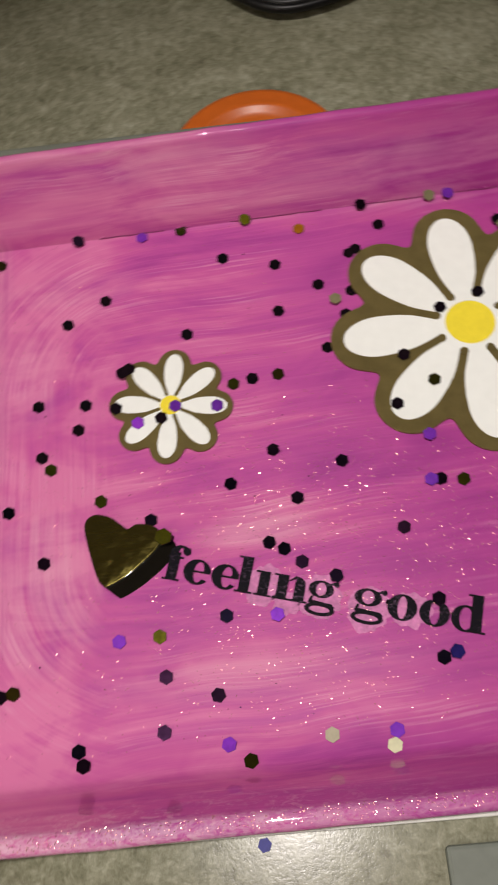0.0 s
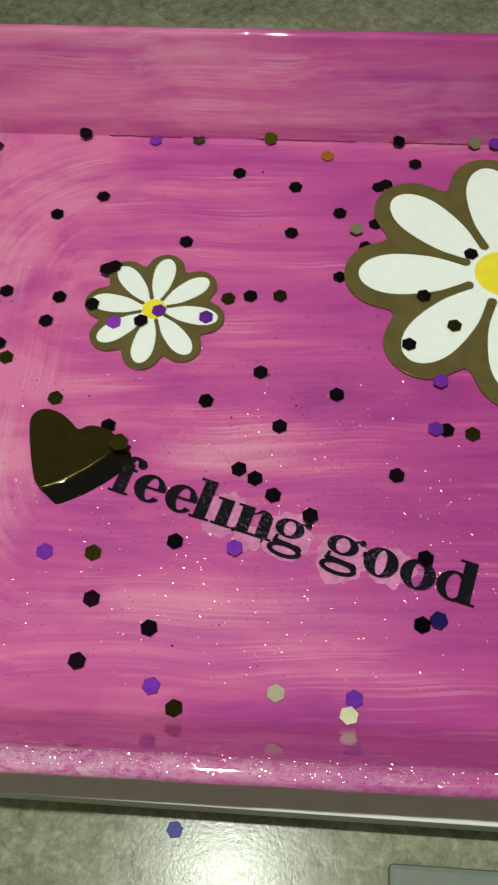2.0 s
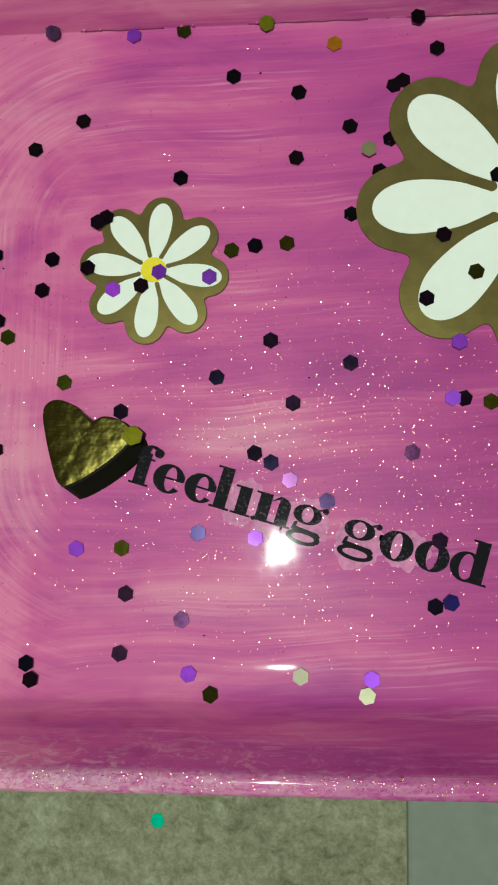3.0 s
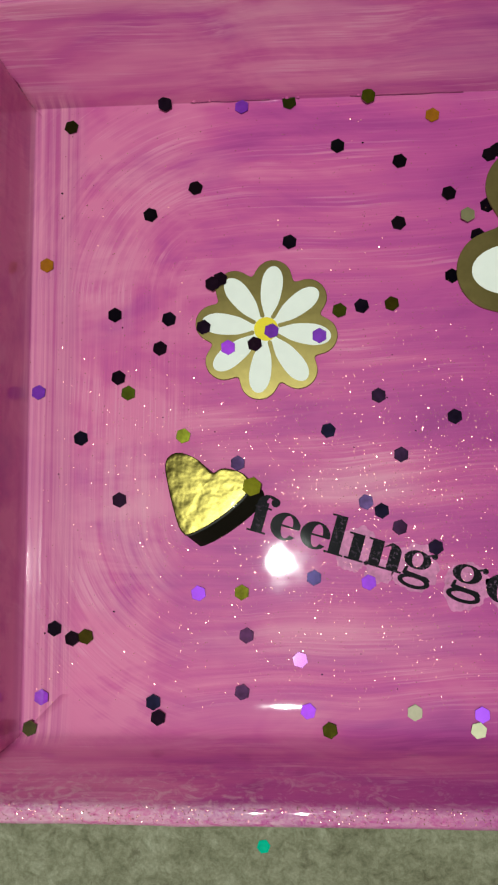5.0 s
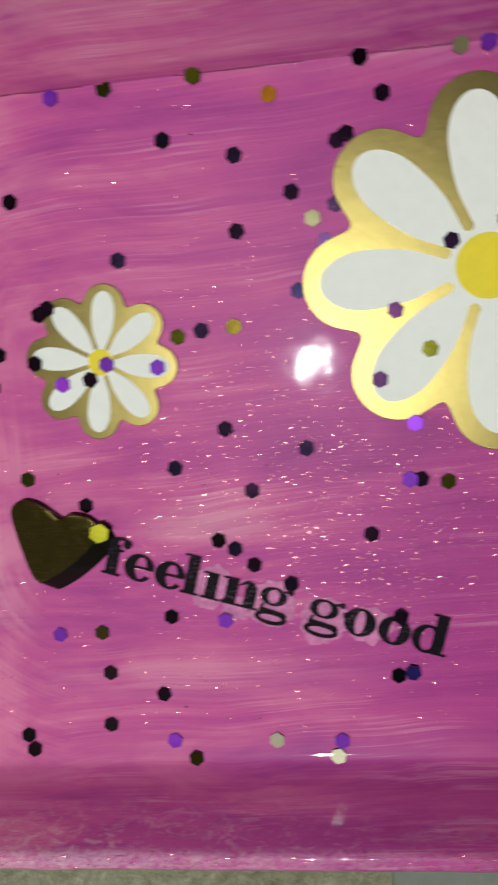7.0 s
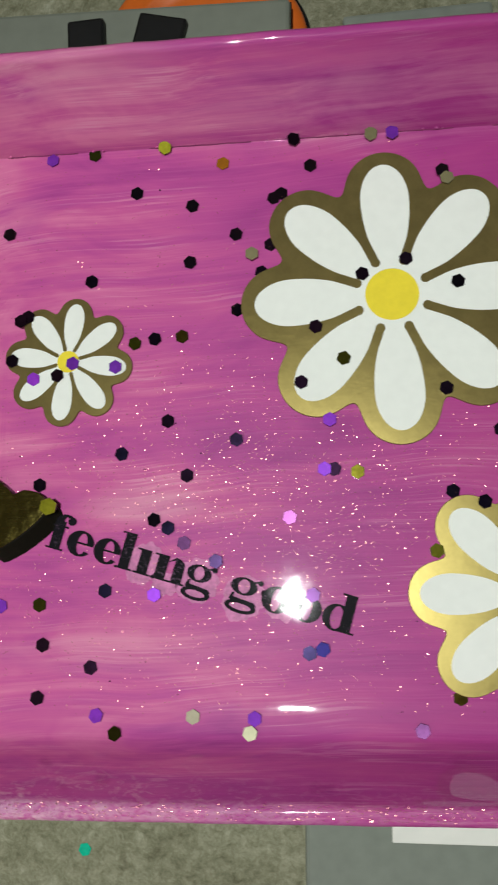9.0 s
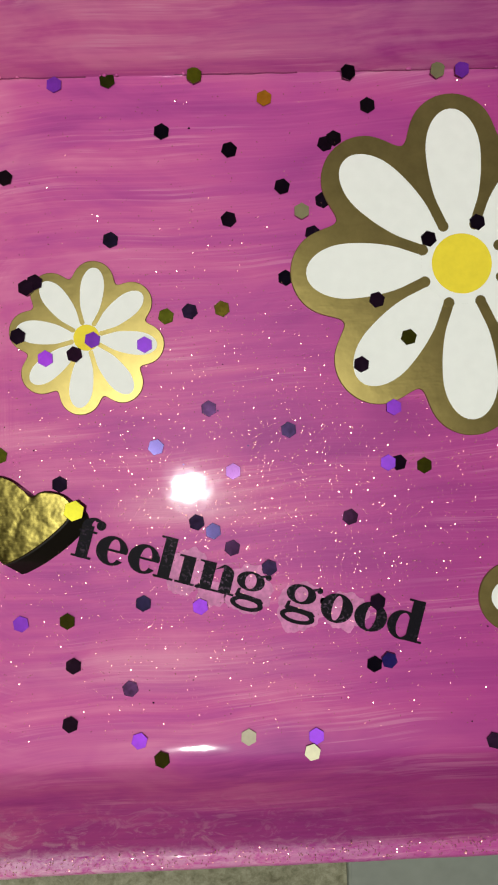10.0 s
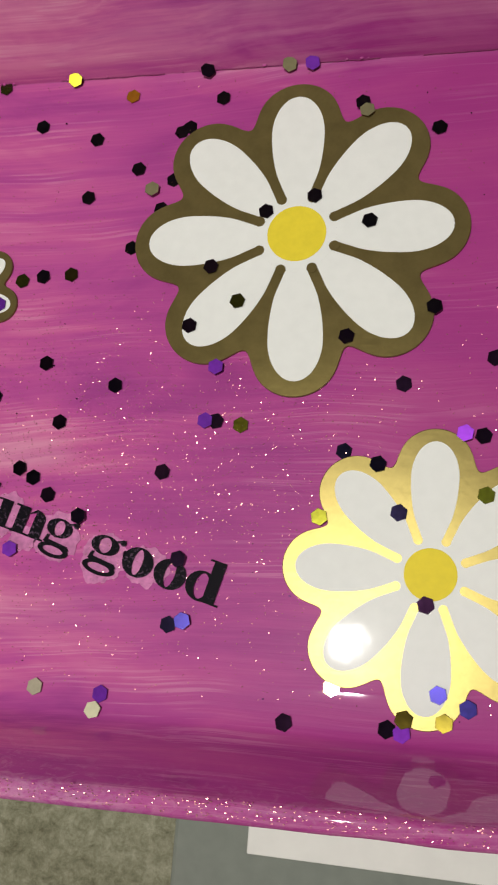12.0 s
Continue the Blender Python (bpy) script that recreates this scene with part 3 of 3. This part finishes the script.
class Glyph:
    """A letter of bold stems and hairlines, in millimetres on the base line."""

    def __init__(self):
        self.bm, self.n = bmesh.new(), 0

    def z(self):
        self.n += 1
        return 0.0003, 0.00052 + 0.000015 * self.n

    def poly(self, *pts):
        slab(self.bm, [(x * MM, y * MM) for x, y in pts], *self.z())
        return self

    def rect(self, x0, y0, x1, y1):
        return self.poly((x0, y0), (x1, y0), (x1, y1), (x0, y1))

    def bowl(self, cx, cy, rx, ry, ix, iy, a0=0.0, a1=360.0, shift=0.0):
        s = MM
        strip(self.bm, [(x * s, y * s) for x, y in ellipse(cx, cy, rx, ry, a0, a1)], [(x * s, y * s) for x, y in ellipse(cx + shift, cy, ix, iy, a0, a1)], *self.z(), closed=a1 - a0 >= 360)
        return self

    def dot(self, cx, cy, r):
        return self.poly(*ellipse(cx, cy, r, r, n=16))

    def stem(self, x, y0, y1, foot=True, flag=True):
        self.rect(x, y0, x + STEM, y1)
        if foot:
            self.rect(x - 0.8, y0, x + STEM + 0.8, y0 + HAIR)
        if flag:
            self.poly((x - 0.9, y1 - HAIR), (x + 0.05, y1 - HAIR), (x + 0.05, y1), (x - 0.9, y1))
        return self


def letter(ch, w):
    g = Glyph()
    mid = XH / 2
    if ch == "o":
        g.bowl(w / 2, mid, w / 2, mid + 0.1, w / 2 - 2.3, mid - 0.30)
    elif ch == "e":
        g.bowl(w / 2, mid, w / 2, mid + 0.1, w / 2 - 2.0, mid - 0.42, 4, 322, 0.36).rect(1.5, mid - 0.1, w - 0.15, mid + 0.3)
        g.poly((w - 1.75, mid + 0.25), (w - 0.02, mid + 0.25), (w - 0.15, mid + 1.2), (w - 1.5, mid + 1.4))
    elif ch == "l":
        g.stem(0.9, 0, ASC)
    elif ch == "i":
        g.stem(0.8, 0, XH)
    elif ch == "n":
        g.stem(0.8, 0, XH).stem(w - STEM - 0.7, 0, XH - 1.4, flag=False)
        g.bowl(w - STEM - 0.7, XH - 1.7, STEM, 1.75, 0.15, 1.05, 0, 90).poly((2.9, XH - 1.5), (3.3, XH - 1.2), (w - STEM - 0.65, XH + 0.05), (w - STEM - 0.65, XH - 0.6))
    elif ch == "d":
        g.bowl(w / 2 - 0.6, mid, w / 2 - 0.5, mid + 0.1, w / 2 - 2.3, mid - 0.35).stem(w - STEM - 0.8, 0, ASC, foot=False).rect(w - 0.9, 0, w + 0.1, HAIR)
    elif ch == "f":
        g.stem(1.0, 0, ASC - 1.7, flag=False).rect(0.1, XH - HAIR, 4.3, XH)
        g.bowl(3.35, ASC - 1.9, 2.35, 1.9, 0.5, 1.35, 55, 180).dot(4.75, ASC - 1.25, 0.95)
    elif ch == "g":
        g.bowl(w / 2 - 0.45, XH - 1.9, w / 2 - 0.75, 1.95, w / 2 - 2.45, 1.55).dot(w - 0.75, XH - 0.35, 0.62).poly((w - 2.3, XH - 0.9), (w - 0.9, XH - 0.35), (w - 1.2, XH + 0.05), (w - 2.5, XH - 0.5))
        g.poly((1.0, 1.9), (1.6, 2.1), (1.5, 0.9), (0.7, 0.8)).bowl(w / 2 - 0.2, -0.75, w / 2 - 0.2, 1.45, w / 2 - 1.3, 0.75)
        g.poly((0.9, 1.15), (w - 1.2, 0.75), (w - 0.5, 0.1), (w - 1.0, -0.2), (1.4, 0.1), (0.6, 0.5))
    return g.bm


def torn_patch(cx, cy, rx, ry, seed):
    line = []
    for k in range(60):
        a = 2 * math.pi * k / 60
        f = 1 + 0.28 * noise.noise((2.2 * math.cos(a), 2.2 * math.sin(a), seed)) + 0.10 * noise.noise((9 * math.cos(a), 9 * math.sin(a), seed))
        line.append(((cx + rx * f * math.cos(a)) * MM, (cy + ry * f * math.sin(a)) * MM))
    return slab(bmesh.new(), line, 0.00008, 0.00018)


for cx, cy, rx, ry, seed in ((36.4, 2.0, 4.9, 5.0, 3.1), (47.6, 1.4, 4.9, 5.0, 8.4), (23.6, 2.6, 4.2, 5.2, 5.7), (29.5, -0.6, 3.2, 2.6, 1.3), (56.5, 2.6, 4.6, 3.8, 6.2)):
    part("film", torn_patch(cx, cy, rx, ry, seed), HALO, lettering, "torn pale transfer film")
for ch, at, w in (("f", 0.0, 5.6), ("e", 4.9, 6.4), ("e", 11.6, 6.4), ("l", 17.3, 4.4), ("i", 21.9, 4.2), ("n", 26.2, 7.9), ("g", 33.9, 7.2), ("g", 44.4, 7.6), ("o", 52.2, 6.6), ("o", 59.3, 6.7), ("d", 66.4, 7.4)):
    ob = part("letter_" + ch, letter(ch, w), INK, lettering)
    ob.location.x = at * MM * 0.985

# ---------------------------------------------------------------- hexagon confetti
rng = random.Random(7)


def hexagon(material, name="hexagon_flake"):
    bm = bmesh.new()
    slab(bm, ellipse(0, 0, 0.00170, 0.00170, n=6), 0.0, 0.00022, bevel=0.00004)
    return part(name, bm, material)


DARK_A = [(-37.7, 76.3), (1.3, 64.1), (15.0, 60.4), (25.7, 52.9), (-30.3, 54.6), (-40.3, 48.4), (14.8, 46.2), (-9.1, 42.0), (-24.2, 33.3), (-25.9, 32.2), (-47.5, 25.4), (-35.4, 24.5), (-37.2, 17.9), (-46.2, 11.3), (-27.6, 22.5), (-16.3, 18.8), (6.8, 27.5), (-54.0, -2.2), (-0.2, 0.1), (10.5, 7.8), (26.6, 3.4), (15.3, -4.9), (-19.5, -7.2), (-45.0, -15.5), (7.9, -15.1), (11.2, -16.9), (15.0, -20.3), (22.4, -24.3), (-2.9, -31.2), (-58.0, -43.1), (-54.1, -45.1), (-16.9, -43.5), (-5.6, -48.2), (-17.6, -55.1), (-36.2, -57.7), (-35.0, -60.7)]
DARK_B = [(39.3, 78.6), (43.3, 69.6), (55.4, 42.0), (65.4, 45.4), (77.1, 39.7), (44.7, 29.6), (41.4, 16.5), (74.0, 14.8), (48.9, -3.4), (38.9, -14.3), (43.5, -44.0), (67.5, -59.5), (81.7, -10.7), (75.0, -8.3), (34.6, 61.8), (31.9, 43.4), (26.3, 34.3), (34.0, 50.2), (90.1, 60.7), (74.1, 66.8), (90.8, 21.3), (85.7, 5.5), (102.7, 11.2), (101.0, -4.2), (86.1, -19.8), (86.0, -58.7), (91.8, -36.4), (44.2, -31.4), (36.4, 62.9)]
OLIVE = [(-18.1, -34.6), (-59.2, 69.3), (-9.6, 74.5), (2.0, 26.5), (13.3, 28.0), (-43.9, 7.9), (-31.5, -1.4), (-51.1, -44.6), (0.7, -62.1), (-62.1, -63.7), (51.1, 22.0), (54.1, -4.0), (71.2, -21.5), (101.8, -15.6), (75.6, -52.6), (88.9, -56.7), (95.9, -56.6)]
PURPLE = [(-20.3, 73.6), (-2.3, 20.7), (-63.9, 7.9), (-27.3, -35.0), (8.5, -31.9), (-60.1, -57.4), (-3.8, -58.5), (-12.7, 21.7), (-22.1, 18.0), (46.7, -3.4), (47.9, 7.8), (31.6, -58.1), (62.6, 80.5), (97.6, -4.0), (88.7, -59.1)]
PALE = [(18.0, -58.1), (30.7, -61.1)]
FAINT = [(57.6, 79.9), (75.1, 64.8), (29.6, 47.7)]
NAVY = [(94.7, -51.9), (99.9, -53.8), (46.4, -43.1)]
GILT = [(8.0, 77.0)]
AMBER = [(-63.4, 36.8), (22.2, 71.0)]
CENTRES = [((62.1, 37.2), 35.2), ((92.4, -30.7), 27.7), ((-13.9, 22.3), 15.7)]
UNDER = {(34.6, 61.8), (31.9, 43.4), (26.3, 34.3), (34.0, 50.2), (36.4, 62.9), (75.0, -8.3), (75.6, -52.6)}
seen_at = []
for places, material, words in (
    (DARK_A + DARK_B, HEX_DARK, "near-black mirror hexagon confetti flake set in resin"),
    (OLIVE, HEX_OLIVE, "olive gold mirror hexagon confetti flake set in resin"),
    (PURPLE, HEX_PURPLE, "violet hexagon confetti flake set in resin"),
    (PALE, HEX_PALE, "pale cream hexagon confetti flake set in resin"),
    (NAVY, HEX_NAVY, "navy blue hexagon confetti flake set in resin"),
    (FAINT, HEX_FAINT, "faint grey-green hexagon confetti flake set in resin"),
    (GILT, HEX_GOLD, "bright gold mirror hexagon flake leaning on the back joint"),
    (AMBER, HEX_ORANGE, "amber orange hexagon confetti flake set in resin"),
):
    first = None
    for x, y in places:
        z = 0.00025
        if any(math.hypot(x - cx, y - cy) < r for (cx, cy), r in CENTRES):
            z = 0.00098
        if -18 < x < 56 and abs(y + 21.2 + 0.2735 * (x + 17.6) - 2) < 7:
            z = max(z, 0.0008)
        if (x, y) in UNDER:
            z = -0.00010
        lift = 0.0
        if y - 0.026 * x > 76.5:
            z, lift, y = 0.0012, 22.0, min(y, 75.1 + 0.026 * x)
        elif y - 0.026 * x > 74.9:
            z, lift = z + 0.0006, 8.0
        elif y - 0.026 * x < -54.5:
            up = (-54.0 - y + 0.026 * x) * MM
            z, lift = z + 0.0001 + 12.5 * up * up, -math.degrees(math.atan(25 * up))
        z += 0.0 if (x, y) in UNDER else 0.00024 * sum(math.hypot(x - a, y - b) < 3.6 for a, b in seen_at)
        seen_at.append((x, y))
        m = pose(x * MM, y * MM, z, lift + rng.gauss(0, 1.6), rng.gauss(0, 1.6), 30 + rng.uniform(-16, 16))
        if first is None:
            first = tagged(hexagon(material), words, "confetti", "hexagon confetti")
            first.matrix_basis = m
        else:
            copy_thing(first, m)
near_heart = tagged(hexagon(HEX_GOLD), "olive gold hexagon flake leaning against the heart", "confetti", "hexagon confetti")
near_heart.matrix_basis = pose(-0.0162, -0.0124, 0.0032, -1, 6, 20) @ Matrix.Scale(1.25, 4)
for x, y, material, words in ((0.0000, -0.0790, HEX_BLUE, "loose blue hexagon flake on the counter"), (-0.0140, -0.0955, HEX_TEAL, "loose teal hexagon flake on the counter")):
    loose = tagged(hexagon(material), words, "confetti", "loose confetti on the counter")
    loose.matrix_basis = pose(x, y, COUNTER_Z, 0, 0, 10)

# fine glitter dust scattered through the resin
bm = bmesh.new()
for k in range(8600):
    x, y, z = rng.uniform(X0 + 0.002, X1 - 0.03), rng.uniform(Y0 + 0.001, Y1 - 0.001), 0.00022
    if rng.random() < 0.55:
        x, y = rng.gauss(0.022, 0.034), rng.gauss(-0.012, 0.024)
    elif rng.random() < 0.30:
        y, z = Y0 - 0.0068 - rng.uniform(0.0012, 0.0042), RIM + 0.00025
        y += 0.026 * x
    if not (X0 < x < X1 and (Y0 + 0.026 * x < y or z > RIM) and y < Y1):
        continue
    s = rng.uniform(0.00004, 0.00012)
    m = pose(x, y, z, rng.gauss(0, 7.5), rng.gauss(0, 7.5), rng.uniform(0, 360))
    bm.faces.new([bm.verts.new(m @ Vector((s * math.cos(a), s * math.sin(a), 0))) for a in (0, 1.05, 2.1, 3.14, 4.19, 5.24)])
dust = part("glitter_dust", bm, SPARK)
tagged(dust, "tiny rose gold glitter specks in the clear resin", "glitter", kind="stuff")

# beads of resin gathered along the back joint
bm = bmesh.new()
for k in range(16):
    x = rng.choice((rng.uniform(-0.045, 0.02), rng.uniform(0.03, 0.11)))
    r = rng.uniform(0.00012, 0.00032)
    bmesh.ops.create_uvsphere(bm, u_segments=12, v_segments=8, radius=r, matrix=pose(x, Y1 + 0.026 * x - 0.0002, 0.0006) @ Matrix.Diagonal((1.5, 1, 0.9, 1)))
tagged(part("resin_beads", bm, PAINT, smooth=True), "small glossy resin beads along the back joint", "resin", kind="stuff")

bm = bmesh.new()
for k in range(70):
    x, y = rng.uniform(X0 + 0.004, 0.105), rng.uniform(Y0 + 0.002, Y1 - 0.004)
    s = rng.uniform(0.00008, 0.00030)
    turn_at = rng.uniform(0, 6.28)
    slab(bm, [(x + s * rng.uniform(0.5, 1.2) * math.cos(turn_at + a), y + s * rng.uniform(0.4, 1.0) * math.sin(turn_at + a)) for a in (0, 1.3, 2.5, 3.8, 5.1)], 0.0001, 0.0003)
tagged(part("dark_specks", bm, HEX_DARK), "tiny dark specks and chips caught in the resin", "specks", kind="stuff")

# ---------------------------------------------------------------- things on the counter
carton = thing("carton", "flat carton under the tray, white sheet on top, sides in painted shade grey", "box", (0.0, 0.0, COUNTER_Z), 0.8)
CB = BASE - 0.0008 - COUNTER_Z
# The body's grey puts the shade of the front face into its colour.
part("carton_body", box(-0.060, -0.0755, 0.0, 0.205, 0.066, CB - 0.0008, 0.0008), CARD_SHADED, carton, "card body coloured grey for its shaded front")
part("carton_label", box(-0.0585, -0.0766, CB - 0.00079, 0.2045, 0.0655, CB - 0.0002, 0.0002), CARD_TOP, carton, "white paper sheet")
part("carton_flap", box(0.0600, -0.0852, CB - 0.0007, 0.2040, -0.0768, CB - 0.0002, 0.0002), CARD_TOP, carton, "white paper flap standing proud of the carton")
mat = thing("board_mat", "grey board lying on the counter beside the carton", "board", (0.0, 0.0, COUNTER_Z), 0.8)
part("mat_body", box(0.040, -0.118, 0.0, 0.240, -0.0822, 0.0025, 0.001), CARD_SIDE, mat)

lid = thing("jar_lid", "round orange plastic lid with a raised rim behind the tray", "lid", (0.0125, 0.1170, COUNTER_Z))
part("lid_top", turned([(0.0, 0.0062), (0.016, 0.0064), (0.0190, 0.0066), (0.0203, 0.0078), (0.0220, 0.0080), (0.0236, 0.0070), (0.0262, 0.0072), (0.0282, 0.0066), (0.0292, 0.0052), (0.0294, 0.0036)]), ORANGE, lid, smooth=True)
# Black on the skirt paints in the shade along the orange lid's side.
part("lid_skirt", turned([(0.0292, 0.0037), (0.0304, 0.0032), (0.0306, 0.0), (0.0, 0.0)]), BLACK, lid, "skirt coloured black to paint in the shade on the lid's side")


def cord(name, label, pts, wide, high, ribs=0):
    ob = thing(name, label, "cable", (0, 0, COUNTER_Z), group="cables behind the tray")
    line = spline([(x, y, z) for x, y, z in pts], 10)
    if ribs:
        for k in range(ribs):
            off = (k - (ribs - 1) / 2) * wide * 1.75
            moved = []
            for i, p in enumerate(line):
                ahead = (line[min(i + 1, len(line) - 1)] - line[max(i - 1, 0)]).normalized()
                moved.append(p + ahead.cross(Vector((0, 0, 1))).normalized() * off)
            part("strand", sweep(moved, wide, high), BLACK, ob, smooth=True)
    else:
        part("sheath", sweep(line, wide, high), BLACK, ob, smooth=True)


cord("power_cable", "black flat ribbed power cable bent on the counter", [(-0.060, 0.330, 0.004), (-0.034, 0.262, 0.004), (-0.006, 0.218, 0.004), (0.018, 0.189, 0.004), (0.040, 0.187, 0.004), (0.070, 0.200, 0.004), (0.110, 0.213, 0.004), (0.2, 0.222, 0.004)], 0.0016, 0.0016, 3)
cord("power_cable", "black cable looping over the flat cable", [(0.024, 0.320, 0.0035), (0.027, 0.270, 0.0035), (0.032, 0.240, 0.0035), (0.050, 0.219, 0.004), (0.080, 0.212, 0.006), (0.120, 0.214, 0.009), (0.2, 0.235, 0.006)], 0.0034, 0.0030)
cord("power_cable", "black cable running past the loop", [(0.045, 0.300, 0.0035), (0.062, 0.255, 0.0035), (0.085, 0.228, 0.0045), (0.130, 0.205, 0.010), (0.2, 0.19, 0.0045)], 0.0030, 0.0030)
ring = thing("plastic_ring", "thin white plastic ring lying on the counter", "ring", (-0.029, 0.267, COUNTER_Z))
part("ring_body", turned([(0.0195, 0.0), (0.0215, 0.0), (0.0220, 0.0012), (0.0212, 0.0022), (0.0200, 0.0020), (0.0195, 0.0)]), WHITE, ring, smooth=True)
crate = thing("green_box", "dark green card box standing behind the tray", "box", (-0.1385, 0.255, COUNTER_Z), -8)
part("box_body", box(-0.030, -0.075, 0.0, 0.030, 0.075, 0.030, 0.0015), GREEN, crate)
part("box_lid", box(-0.0308, -0.0758, 0.0302, 0.0308, 0.0758, 0.038, 0.0012), GREEN, crate)

# flat case and black clips tucked close behind the tray
LID_TOP = COUNTER_Z + 0.0080
case = thing("flat_case", "flat grey plastic case lying on the orange lid", "case", (0.0, 0.0, LID_TOP))
part("case_body", box(-0.075, 0.0975, 0.0, 0.037, 0.1268, 0.0050, 0.0012), DULL, case)
part("case_seam", box(-0.0752, 0.0973, 0.0022, 0.0372, 0.1270, 0.0026), BLACK, case)
for x, w, lean in ((-0.0185, 0.0052, 4), (0.0015, 0.0068, -12)):
    clip = thing("clip", "black plastic clip lying on the grey case", "clip", (x, 0.1160, LID_TOP + 0.0050), lean, "black clips")
    part("clip_body", box(-w, -0.0065, 0.0, w, 0.0065, 0.0024, 0.0009), BLACK, clip)
    part("clip_tab", box(-w * 0.4, -0.0085, 0.0, w * 0.4, -0.0060, 0.0014, 0.0004), BLACK, clip)
tub = thing("storage_tub", "blue-grey plastic tub standing behind the tray", "tub", (0.071, 0.1110, COUNTER_Z), 3)
part("tub_body", box(-0.019, -0.012, 0.0, 0.019, 0.010, 0.0100, 0.002), CARD_SIDE, tub)
part("tub_lid", box(-0.0196, -0.0126, 0.0101, 0.0196, 0.0106, 0.0128, 0.001), CARD_SIDE, tub)
